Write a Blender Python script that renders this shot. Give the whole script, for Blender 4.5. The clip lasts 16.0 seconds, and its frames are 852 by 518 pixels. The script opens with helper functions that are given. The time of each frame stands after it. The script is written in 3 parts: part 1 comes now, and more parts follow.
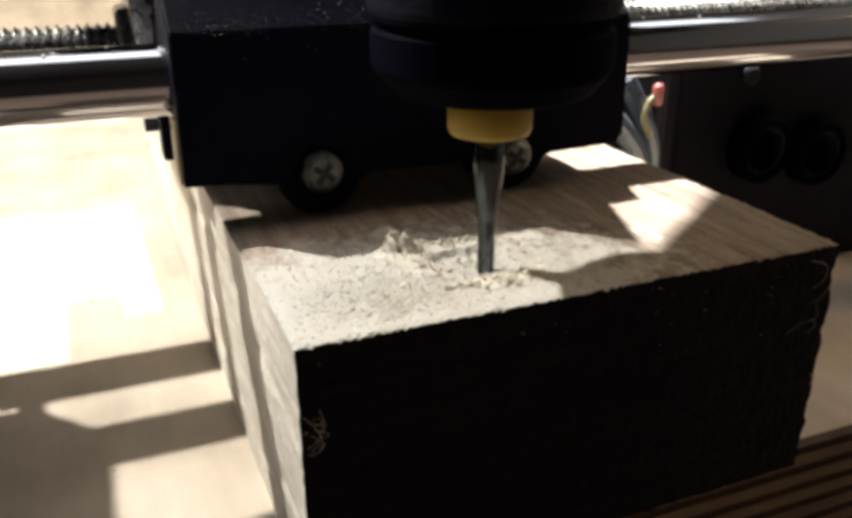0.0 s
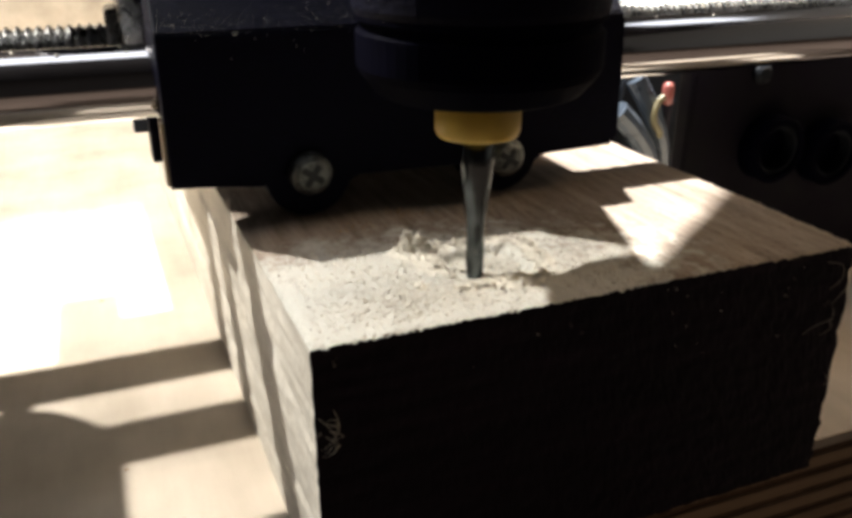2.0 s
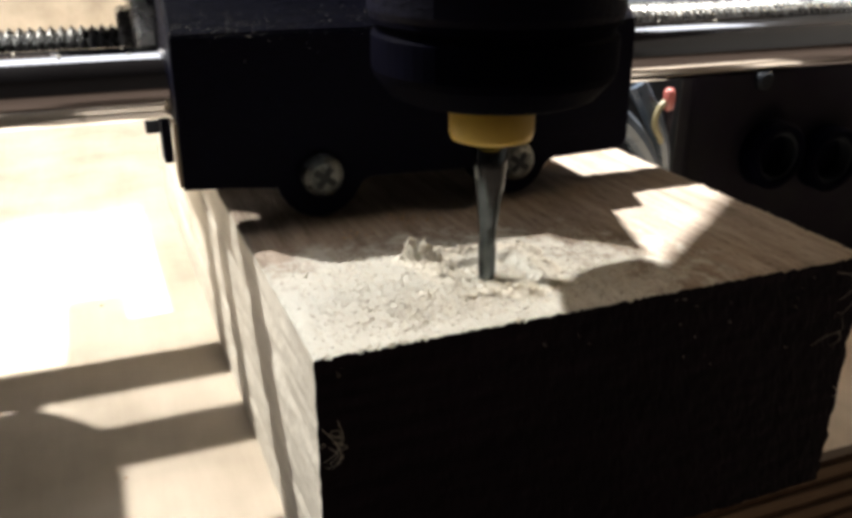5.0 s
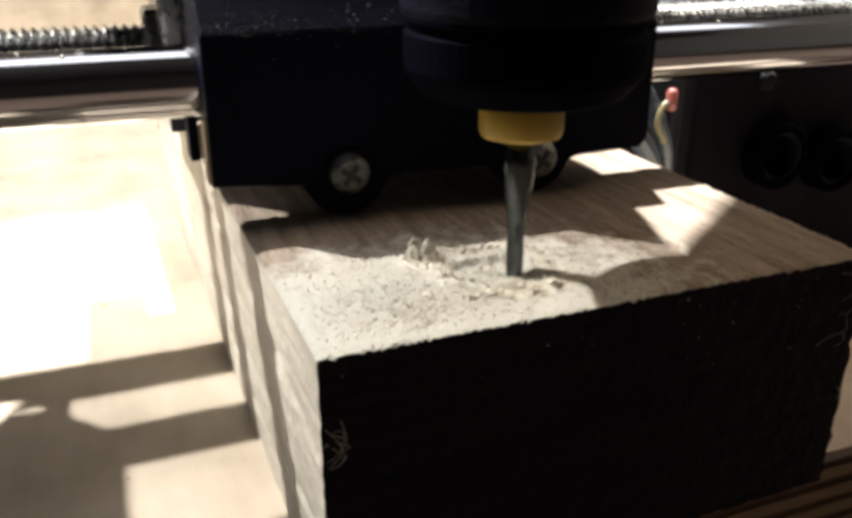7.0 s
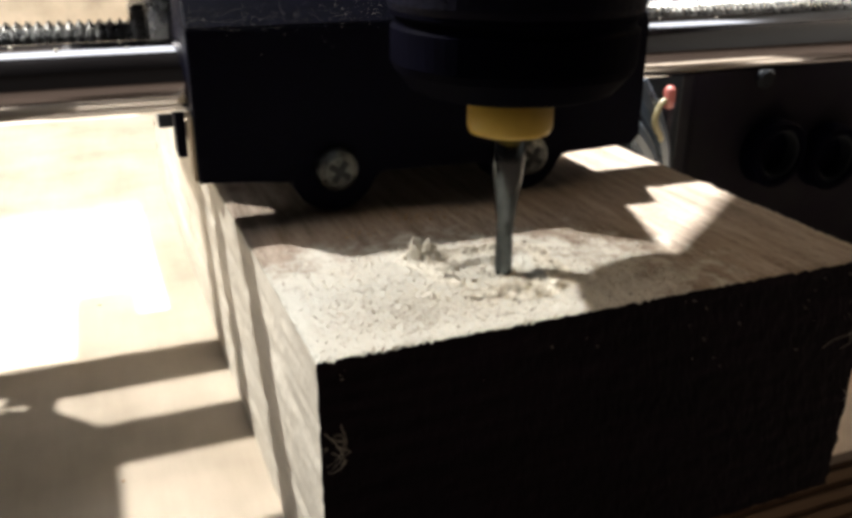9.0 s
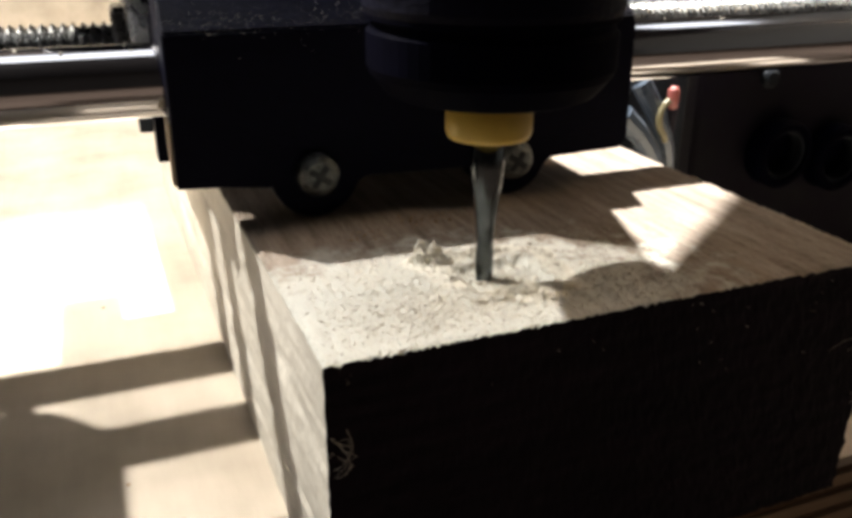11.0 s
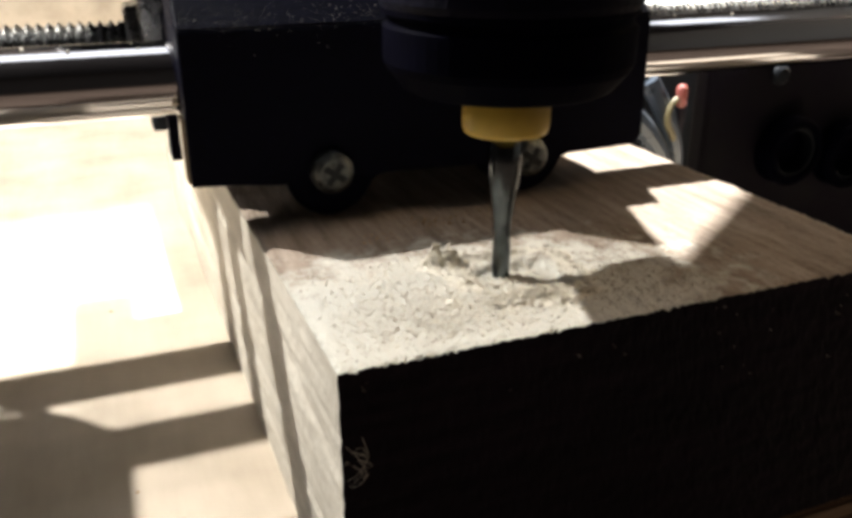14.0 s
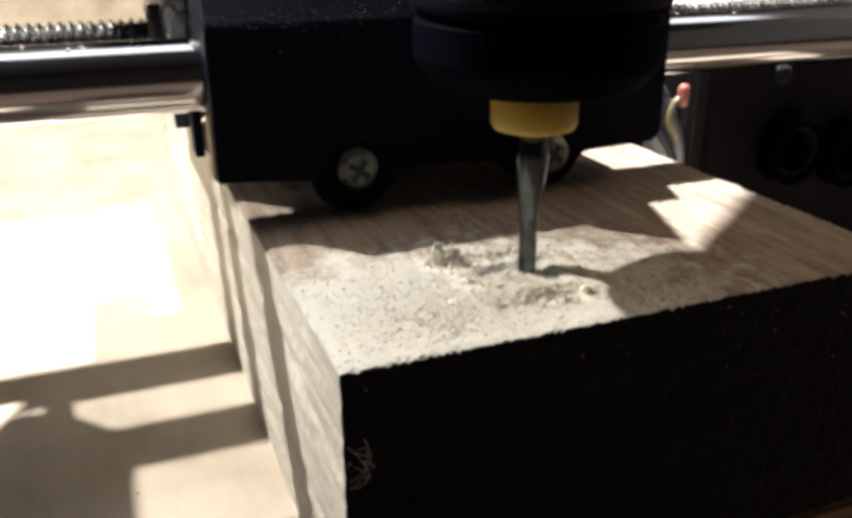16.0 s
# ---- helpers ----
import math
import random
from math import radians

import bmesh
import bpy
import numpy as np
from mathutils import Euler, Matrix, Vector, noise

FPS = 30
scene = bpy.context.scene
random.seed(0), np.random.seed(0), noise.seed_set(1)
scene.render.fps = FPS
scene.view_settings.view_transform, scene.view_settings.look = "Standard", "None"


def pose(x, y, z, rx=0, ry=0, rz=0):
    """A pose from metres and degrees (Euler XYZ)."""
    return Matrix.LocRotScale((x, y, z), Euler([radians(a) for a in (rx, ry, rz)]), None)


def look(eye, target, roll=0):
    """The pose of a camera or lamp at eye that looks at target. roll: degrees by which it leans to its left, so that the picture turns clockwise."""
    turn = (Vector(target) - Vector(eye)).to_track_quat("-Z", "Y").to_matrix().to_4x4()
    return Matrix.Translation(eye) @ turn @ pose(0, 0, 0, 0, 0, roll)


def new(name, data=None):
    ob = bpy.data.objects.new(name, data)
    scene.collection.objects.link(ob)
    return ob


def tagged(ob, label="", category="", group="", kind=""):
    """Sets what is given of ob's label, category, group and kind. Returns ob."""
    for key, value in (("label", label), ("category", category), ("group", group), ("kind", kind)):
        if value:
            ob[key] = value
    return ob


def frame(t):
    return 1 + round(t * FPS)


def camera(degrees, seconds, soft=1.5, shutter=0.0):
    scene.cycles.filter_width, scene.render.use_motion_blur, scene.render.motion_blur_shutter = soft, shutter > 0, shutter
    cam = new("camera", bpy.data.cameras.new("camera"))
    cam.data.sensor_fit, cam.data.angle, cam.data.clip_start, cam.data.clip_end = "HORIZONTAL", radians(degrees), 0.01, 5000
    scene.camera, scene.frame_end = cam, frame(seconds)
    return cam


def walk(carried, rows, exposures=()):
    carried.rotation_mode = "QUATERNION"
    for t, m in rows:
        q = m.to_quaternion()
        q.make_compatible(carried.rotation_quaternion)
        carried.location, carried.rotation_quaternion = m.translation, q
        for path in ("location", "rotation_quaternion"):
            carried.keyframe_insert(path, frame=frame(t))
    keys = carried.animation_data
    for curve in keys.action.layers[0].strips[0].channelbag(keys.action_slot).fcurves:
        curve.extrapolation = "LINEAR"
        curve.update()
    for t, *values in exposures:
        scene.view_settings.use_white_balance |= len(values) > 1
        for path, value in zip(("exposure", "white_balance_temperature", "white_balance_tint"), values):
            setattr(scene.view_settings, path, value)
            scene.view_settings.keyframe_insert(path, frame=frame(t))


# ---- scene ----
# ---- lens and path (eye in millimetres; yaw, pitch, roll in degrees) ----
MM = 0.001


def view(ex, ey, ez, yaw, pitch, roll):
    y, p, r = radians(yaw), radians(pitch), radians(roll)
    fwd = Vector((math.sin(y) * math.cos(p), math.cos(y) * math.cos(p), -math.sin(p)))
    side = Vector((math.cos(y), -math.sin(y), 0))
    up = side.cross(fwd)
    right = math.cos(r) * side + math.sin(r) * up
    up = right.cross(fwd)
    m = Matrix((right, up, -fwd)).transposed().to_4x4()
    m.translation = (ex * MM, ey * MM, ez * MM)
    return m


cam = camera(54.362, 16.0, soft=4.0)
PATH = (
    (0.0, -35.21, -71.28, 34.10, 21.818, 22.824, -0.112),
    (0.5, -35.38, -71.09, 33.98, 21.873, 22.944, -0.159),
    (1.0, -35.73, -71.08, 34.44, 21.598, 22.790, -0.151),
    (1.5, -35.73, -70.83, 34.15, 21.558, 22.943, -0.094),
    (2.0, -35.87, -70.75, 34.07, 21.401, 22.895, -0.193),
    (2.5, -35.72, -70.84, 34.02, 21.693, 22.880, 0.064),
    (3.0, -35.78, -70.78, 33.85, 21.759, 22.732, 0.244),
    (3.5, -35.85, -70.46, 33.48, 21.574, 22.628, 0.185),
    (4.0, -35.86, -70.63, 33.71, 21.391, 22.689, 0.107),
    (6.5, -36.15, -70.64, 34.08, 21.542, 22.460, 0.324),
    (7.0, -36.08, -70.54, 33.95, 21.302, 22.580, 0.182),
    (7.5, -36.02, -70.40, 33.62, 21.305, 22.616, 0.164),
    (8.0, -36.01, -70.26, 33.47, 21.546, 22.628, 0.350),
    (8.5, -35.88, -70.29, 33.34, 21.567, 22.704, 0.387),
    (9.0, -35.94, -70.11, 33.43, 21.549, 22.652, 0.357),
    (11.5, -36.20, -69.59, 33.63, 21.298, 22.684, 0.113),
    (12.0, -36.27, -69.47, 33.62, 21.061, 22.714, 0.041),
    (12.5, -36.28, -69.22, 33.52, 20.766, 22.463, -0.215),
    (13.0, -36.42, -69.22, 33.53, 20.773, 22.477, -0.300),
    (13.5, -36.32, -69.04, 33.02, 20.857, 22.522, -0.321),
    (14.0, -36.31, -69.03, 33.00, 20.952, 22.557, -0.168),
    (14.5, -36.20, -68.80, 32.75, 21.037, 22.525, -0.139),
    (15.0, -36.28, -68.85, 32.71, 20.918, 22.423, -0.301),
    (15.5, -36.35, -68.63, 32.75, 20.688, 22.408, -0.491),
    (16.0, -36.33, -68.74, 32.64, 20.915, 22.472, -0.195),
)
walk(cam, [(t, view(*row)) for t, *row in PATH])

# ---- light: a dim room and two small work lamps behind the machine ----
world = bpy.data.worlds.new("room_light")
scene.world = world
world.use_nodes = True
world.node_tree.nodes["Background"].inputs[0].default_value = (0.75, 0.72, 0.85, 1)
world.node_tree.nodes["Background"].inputs[1].default_value = 0.02
scene.view_settings.exposure = 0.0


def small_lamp(name, x, y, z, watts, colour, radius):
    data = bpy.data.lights.new(name, "POINT")
    data.energy, data.color, data.shadow_soft_size = watts, colour, radius * MM
    ob = new(name, data)
    ob.location = (x * MM, y * MM, z * MM)
    return ob


small_lamp("work_lamp_left", -175, 178, 267, 10.6, (1.0, 0.96, 0.9), 4)
spot = bpy.data.lights.new("work_spot", "SPOT")
spot.energy, spot.color, spot.shadow_soft_size = 185.0, (1.0, 0.97, 0.92), 15 * MM
spot.spot_size, spot.spot_blend = radians(44), 0.3
new("work_spot", spot).matrix_world = look((0.136, 0.376, 0.8), (0, 0.06, 0))
# a long flat lamp overhead
tube_lamp = bpy.data.lights.new("tube_lamp", "AREA")
tube_lamp.shape, tube_lamp.size, tube_lamp.size_y, tube_lamp.energy, tube_lamp.color = "RECTANGLE", 2.2, 0.42, 6.2, (0.92, 0.95, 1.0)
new("tube_lamp", tube_lamp).location = (-0.25, 0.25, 0.9)

# added warm fill from the right of the bench; no known lamp there
right_fill_light = bpy.data.lights.new("right_fill", "AREA")
right_fill_light.shape, right_fill_light.size, right_fill_light.energy, right_fill_light.color = "DISK", 0.16, 7.5, (1.0, 0.72, 0.44)
new("right_fill", right_fill_light).matrix_world = look((1.08, 0.06, 0.66), (0, 0.06, 0))


# ---- materials ----
def node(tree, kind, **values):
    n = tree.nodes.new(kind)
    for key, value in values.items():
        if key in n.inputs:
            n.inputs[key].default_value = value
    return n


def base_material(name):
    m = bpy.data.materials.new(name)
    m.use_nodes = True
    return m, m.node_tree, m.node_tree.nodes["Principled BSDF"]


def coords(tree, scale=(1, 1, 1)):
    c = tree.nodes.new("ShaderNodeTexCoord")
    mp = tree.nodes.new("ShaderNodeMapping")
    mp.inputs["Scale"].default_value = scale
    tree.links.new(c.outputs["Object"], mp.inputs["Vector"])
    return mp.outputs["Vector"]


def ramp(tree, fac, stops):
    r = tree.nodes.new("ShaderNodeValToRGB")
    el = r.color_ramp.elements
    while len(el) < len(stops):
        el.new(0.5)
    for e, (pos, col) in zip(el, stops):
        e.position, e.color = pos, (*col, 1)
    tree.links.new(fac, r.inputs["Fac"])
    return r.outputs["Color"]


def mixed(tree, fac, a, b, mode="MIX"):
    mx = tree.nodes.new("ShaderNodeMix")
    mx.data_type, mx.blend_type = "RGBA", mode
    for socket, value in ((mx.inputs[0], fac), (mx.inputs[6], a), (mx.inputs[7], b)):
        if hasattr(value, "is_linked"):
            tree.links.new(value, socket)
        else:
            socket.default_value = value
    return mx.outputs[2]


def bumped(tree, bsdf, height, strength, distance):
    b = tree.nodes.new("ShaderNodeBump")
    b.inputs["Strength"].default_value = strength
    b.inputs["Distance"].default_value = distance
    tree.links.new(height, b.inputs["Height"])
    tree.links.new(b.outputs["Normal"], bsdf.inputs["Normal"])


def wood(name, dark, light, grain, rough=0.75, bump=0.5, spots=0.0, speck=900):
    """Grain stretched along one axis, blotches at a larger scale, fine pores as relief."""
    m, tree, bsdf = base_material(name)
    v = coords(tree, grain)
    n1 = node(tree, "ShaderNodeTexNoise", Scale=1.0, Detail=6.0, Roughness=0.65)
    tree.links.new(v, n1.inputs["Vector"])
    v2 = coords(tree)
    n2 = node(tree, "ShaderNodeTexNoise", Scale=55.0, Detail=3.0)
    tree.links.new(v2, n2.inputs["Vector"])
    n3 = node(tree, "ShaderNodeTexNoise", Scale=float(speck), Detail=4.0, Roughness=0.7)
    tree.links.new(v2, n3.inputs["Vector"])
    col = ramp(tree, n1.outputs["Fac"], ((0.3, dark), (0.68, light)))
    blot = ramp(tree, n2.outputs["Fac"], ((0.3, (0.72, 0.7, 0.68)), (0.7, (1.08, 1.06, 1.05))))
    col = mixed(tree, 1.0, col, blot, "MULTIPLY")
    if spots:
        sp = ramp(tree, n3.outputs["Fac"], ((0.3, (0.4, 0.36, 0.32)), (0.45, (1, 1, 1))))
        col = mixed(tree, spots, col, sp, "MULTIPLY")
    tree.links.new(col, bsdf.inputs["Base Color"])
    bsdf.inputs["Roughness"].default_value = rough
    bsdf.inputs["Specular IOR Level"].default_value = 0.2
    add = tree.nodes.new("ShaderNodeMath")
    tree.links.new(n1.outputs["Fac"], add.inputs[0])
    tree.links.new(n3.outputs["Fac"], add.inputs[1])
    bumped(tree, bsdf, add.outputs[0], bump, 0.0004)
    return m


def plain(name, colour, rough, metal=0.0, speck=500.0, vary=0.35, bump=0.15, distance=0.0002, stretch=(1, 1, 1), spec=0.5):
    m, tree, bsdf = base_material(name)
    v = coords(tree, stretch)
    n = node(tree, "ShaderNodeTexNoise", Scale=speck, Detail=5.0, Roughness=0.6)
    tree.links.new(v, n.inputs["Vector"])
    lo = tuple(c * (1 - vary) for c in colour)
    hi = tuple(min(1, c * (1 + vary)) for c in colour)
    tree.links.new(ramp(tree, n.outputs["Fac"], ((0.3, lo), (0.7, hi))), bsdf.inputs["Base Color"])
    r = ramp(tree, n.outputs["Fac"], ((0.3, (rough * 0.8,) * 3), (0.75, (min(1, rough * 1.25),) * 3)))
    tree.links.new(r, bsdf.inputs["Roughness"])
    bsdf.inputs["Metallic"].default_value = metal
    bsdf.inputs["Specular IOR Level"].default_value = spec
    bumped(tree, bsdf, n.outputs["Fac"], bump, distance)
    return m


M_BLOCK = wood("weathered_hardwood", (0.18, 0.14, 0.108), (0.385, 0.33, 0.275), (620, 45, 620), bump=0.13, spots=0.55, speck=1300)


def dusted_and_lit(m, centre, reach, dust):
    """Pale dust blown over the wood round one spot, thinning outwards in uneven patches, and paling the lit zone."""
    tree = m.node_tree
    bsdf = tree.nodes["Principled BSDF"]
    old = bsdf.inputs["Base Color"].links[0].from_socket
    c = tree.nodes.new("ShaderNodeTexCoord")
    far = tree.nodes.new("ShaderNodeVectorMath")
    far.operation = "DISTANCE"
    wide = tree.nodes.new("ShaderNodeVectorMath")
    wide.operation = "MULTIPLY"
    wide.inputs[1].default_value = (1, 1.65, 1)
    tree.links.new(c.outputs["Object"], wide.inputs[0])
    far.inputs[1].default_value = (centre[0], centre[1] * 1.65, centre[2])
    tree.links.new(wide.outputs["Vector"], far.inputs[0])
    n = node(tree, "ShaderNodeTexNoise", Scale=260.0, Detail=6.0, Roughness=0.7)
    tree.links.new(c.outputs["Object"], n.inputs["Vector"])
    a = tree.nodes.new("ShaderNodeMath")
    a.operation = "MULTIPLY_ADD"
    a.inputs[1].default_value = -1 / reach
    tree.links.new(far.outputs["Value"], a.inputs[0])
    tree.links.new(n.outputs["Fac"], a.inputs[2])
    cover = ramp(tree, a.outputs[0], ((-0.0, (0, 0, 0)), (0.16, (0.92, 0.92, 0.92))))
    tree.links.new(mixed(tree, cover, old, dust), bsdf.inputs["Base Color"])


# spread fitted to the lit front left, so the dust also pales lit wood
dusted_and_lit(M_BLOCK, (-0.012, -0.005, 0.0), 0.066, (0.52, 0.51, 0.455, 1))
# near-black: the shade on the block's unlit faces is put into the colour
M_SHADED = wood("shaded_sawn_wood", (0.003, 0.002, 0.006), (0.017, 0.0095, 0.018), (45, 300, 560), spots=0.5, bump=0.45)
M_SIDE = wood("pale_sapwood", (0.54, 0.515, 0.45), (0.67, 0.645, 0.57), (250, 35, 330), spots=0.3, bump=0.3)
M_GROOVE = wood("dark_groove_wood", (0.12, 0.085, 0.06), (0.24, 0.18, 0.13), (250, 35, 330), bump=0.7)
M_CHIP = wood("fresh_sawdust", (0.56, 0.535, 0.46), (0.73, 0.705, 0.62), (500, 500, 500), bump=0.15)
M_BED = wood("pale_birch_plywood", (0.47, 0.41, 0.325), (0.56, 0.5, 0.41), (160, 22, 160), rough=0.6, bump=0.15, speck=400)
M_PLY_A = wood("ply_edge_light", (0.34, 0.23, 0.14), (0.52, 0.38, 0.24), (40, 300, 500), bump=0.5)
M_PLY_B = wood("ply_edge_dark", (0.1, 0.055, 0.03), (0.2, 0.12, 0.07), (500, 300, 500), bump=0.6)
M_BLACK = plain("black_printed_plastic", (0.0035, 0.0036, 0.011), 0.6, speck=900.0, bump=0.35, distance=0.0004, stretch=(1, 1, 3), spec=0.07)
M_EDGE = wood("pale_plate_edge", (0.5, 0.42, 0.3), (0.66, 0.57, 0.43), (200, 200, 60), bump=0.2)
M_NUT = plain("blackened_steel", (0.0015, 0.0015, 0.005), 0.7, speck=300.0, bump=0.05, spec=0.015)
M_SCREW = plain("tarnished_screw_steel", (0.15, 0.16, 0.155), 0.32, metal=1.0, speck=900.0, vary=0.6, bump=0.8, distance=0.0005)
M_RECESS = plain("shaded_recess", (0.03, 0.033, 0.034), 0.5, metal=0.6, speck=600.0, bump=0.2)
M_STEEL = plain("polished_steel", (0.6, 0.59, 0.61), 0.1, metal=1.0, speck=60.0, vary=0.1, bump=0.01, stretch=(0.3, 4, 4))
M_THREAD = plain("zinc_plated_steel", (0.32, 0.32, 0.31), 0.28, metal=1.0, speck=700.0, bump=0.2)
M_BIT = plain("ground_carbide", (0.085, 0.096, 0.102), 0.22, metal=1.0, speck=400.0, bump=0.08)
M_YELLOW = plain("yellow_plastic", (0.54, 0.365, 0.05), 0.42, speck=250.0, vary=0.12, bump=0.04)
M_PANEL = plain("dull_black_panel", (0.006, 0.004, 0.009), 0.75, speck=160.0, vary=0.5, bump=0.2, spec=0.2)
M_RED = plain("red_plastic", (0.24, 0.065, 0.055), 0.4, vary=0.1)
M_GOLD = plain("yellow_insulation", (0.17, 0.145, 0.075), 0.45, vary=0.15)
M_BLUE = plain("blue_grey_film", (0.05, 0.064, 0.085), 0.3, vary=0.4, speck=120.0)
M_BOX = plain("dark_blue_plastic", (0.012, 0.015, 0.02), 0.6, speck=200.0, vary=0.4, bump=0.15, spec=0.2)
M_TABLE = wood("dark_workbench", (0.03, 0.022, 0.018), (0.06, 0.045, 0.035), (8, 60, 60), rough=0.6, bump=0.1)
M_DIM = plain("dark_room_paint", (0.03, 0.028, 0.03), 0.85, speck=30.0, vary=0.15, bump=0.1)
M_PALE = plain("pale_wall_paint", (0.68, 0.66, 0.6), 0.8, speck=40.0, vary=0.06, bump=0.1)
M_CEIL = plain("grey_ceiling_paint", (0.07, 0.07, 0.08), 0.8, speck=40.0, vary=0.06, bump=0.1)


# ---- mesh helpers (all sizes in millimetres) ----
def part(name, bm, material, parent=None, label="", smooth=False):
    me = bpy.data.meshes.new(name)
    bmesh.ops.scale(bm, vec=(MM, MM, MM), verts=bm.verts)
    bmesh.ops.recalc_face_normals(bm, faces=bm.faces)
    bm.to_mesh(me)
    bm.free()
    for m in material if isinstance(material, (list, tuple)) else [material]:
        me.materials.append(m)
    if smooth:
        for f in me.polygons:
            f.use_smooth = True
    ob = new(name, me)
    if parent:
        ob.parent = parent
    return tagged(ob, label)


def box(x0, x1, y0, y1, z0, z1, bevel=0.0, seg=2):
    bm = bmesh.new()
    bmesh.ops.create_cube(bm, size=1)
    for v in bm.verts:
        v.co = Vector((x0 + (v.co.x + 0.5) * (x1 - x0), y0 + (v.co.y + 0.5) * (y1 - y0), z0 + (v.co.z + 0.5) * (z1 - z0)))
    if bevel:
        bmesh.ops.bevel(bm, geom=bm.edges[:], offset=bevel, segments=seg, affect="EDGES", profile=0.5)
    return bm


def lathe(profile, seg=48, axis="z", at=(0, 0, 0)):
    """Turn (radius, height) pairs about an axis."""
    bm = bmesh.new()
    rings = []
    for r, h in profile:
        ring = []
        for i in range(seg):
            a = 2 * math.pi * i / seg
            c, s = max(r, 0.001) * math.cos(a), max(r, 0.001) * math.sin(a)
            co = {"z": (c, s, h), "x": (h, c, s), "y": (c, h, s)}[axis]
            ring.append(bm.verts.new(Vector(co) + Vector(at)))
        rings.append(ring)
    for a, b in zip(rings, rings[1:]):
        for i in range(seg):
            bm.faces.new((a[i], a[(i + 1) % seg], b[(i + 1) % seg], b[i]))
    bm.faces.new(rings[0])
    bm.faces.new(rings[-1])
    return bm


def sleeve(r0, r1, h0, h1, at, seg=40):
    """A short open tube along y, outer radius r0, inner radius r1."""
    bm = bmesh.new()
    rings = [[bm.verts.new(Vector((r * math.cos(2 * math.pi * i / seg), h, r * math.sin(2 * math.pi * i / seg))) + Vector(at)) for i in range(seg)]
             for r, h in ((r0, h0), (r0, h1), (r1, h1), (r1, h0))]
    for a, b in zip(rings, rings[1:] + rings[:1]):
        for i in range(seg):
            bm.faces.new((a[i], a[(i + 1) % seg], b[(i + 1) % seg], b[i]))
    return bm


def prism(outline, y0, y1, bevel=0.0):
    """An outline in x, z, drawn out along y."""
    bm = bmesh.new()
    a = [bm.verts.new((x, y0, z)) for x, z in outline]
    b = [bm.verts.new((x, y1, z)) for x, z in outline]
    fa = bm.faces.new(a)
    bm.faces.new(b[::-1])
    for i in range(len(a)):
        j = (i + 1) % len(a)
        bm.faces.new((a[i], b[i], b[j], a[j]))
    if bevel:
        bmesh.ops.bevel(bm, geom=fa.edges[:], offset=bevel, segments=2, affect="EDGES", profile=0.5)
    return bm


def tube(points, radius, seg=8, taper=1.0):
    bm = bmesh.new()
    pts = [Vector(p) for p in points]
    rings = []
    for i, p in enumerate(pts):
        d = (pts[min(i + 1, len(pts) - 1)] - pts[max(i - 1, 0)]).normalized()
        u = d.cross(Vector((0.3, 0.5, 0.81))).normalized()
        w = d.cross(u)
        r = radius * (1 + (taper - 1) * i / (len(pts) - 1))
        rings.append([bm.verts.new(p + r * (math.cos(k * 2 * math.pi / seg) * u + math.sin(k * 2 * math.pi / seg) * w)) for k in range(seg)])
    for a, b in zip(rings, rings[1:]):
        for i in range(seg):
            bm.faces.new((a[i], a[(i + 1) % seg], b[(i + 1) % seg], b[i]))
    bm.faces.new(rings[0])
    bm.faces.new(rings[-1])
    return bm


def curve_points(ctrl, n=24):
    """A smooth line through control points."""
    c = [Vector(p) for p in ctrl]
    c = [c[0] * 2 - c[1]] + c + [c[-1] * 2 - c[-2]]
    out = []
    spans = len(c) - 3
    for s in range(spans):
        for k in range(n // spans):
            t = k / (n // spans)
            p0, p1, p2, p3 = c[s:s + 4]
            out.append(0.5 * ((2 * p1) + (p2 - p0) * t + (2 * p0 - 5 * p1 + 4 * p2 - p3) * t * t + (3 * p1 - p0 - 3 * p2 + p3) * t ** 3))
    out.append(c[-2])
    return out


def join(target, other):
    """Add the geometry of one bmesh to another."""
    me = bpy.data.meshes.new("joined")
    other.to_mesh(me)
    other.free()
    target.from_mesh(me)
    bpy.data.meshes.remove(me)
    return target


def thing(name, label, category, kind="", group=""):
    ob = new(name)
    ob.empty_display_size = 0.01
    return tagged(ob, label, category, group, kind)


# ---- setting: bench top and walls of the dim room ----
BED_Z = -29.85
tagged(part("back_panel", box(-290, 160, 332, 344, -72, 70, 1.5), M_BED), "pale plywood panel standing behind the machine", "panel", kind="structure")
bench = part("table_top", box(-900, 890, -600, 900, -110, -72, 4), M_TABLE)
tagged(bench, "dark stained wooden workbench top under the milling machine", "workbench", kind="structure")
back = part("wall_back", box(-1500, 1500, 900, 930, -900, 1200), M_DIM)
tagged(back, "plain dark grey-brown wall behind the workbench", "wall", kind="structure")
for nm, bx in (("wall_left", (-1530, -1500, -1500, 930, -900, 1500)), ("wall_front", (-1500, 1500, -1530, -1500, -900, 1200))):
    tagged(part(nm, box(*bx), M_DIM), "plain dark grey-brown wall of a dim room", "wall", kind="structure")
# unseen wall, pale so the guide rod's right part reflects grey
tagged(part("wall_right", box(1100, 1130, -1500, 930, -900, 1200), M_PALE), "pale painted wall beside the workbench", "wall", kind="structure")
tagged(part("ceiling", box(-1500, 1500, -1500, 930, 1200, 1230), M_CEIL), "plain grey painted ceiling above the workbench", "ceiling", kind="structure")
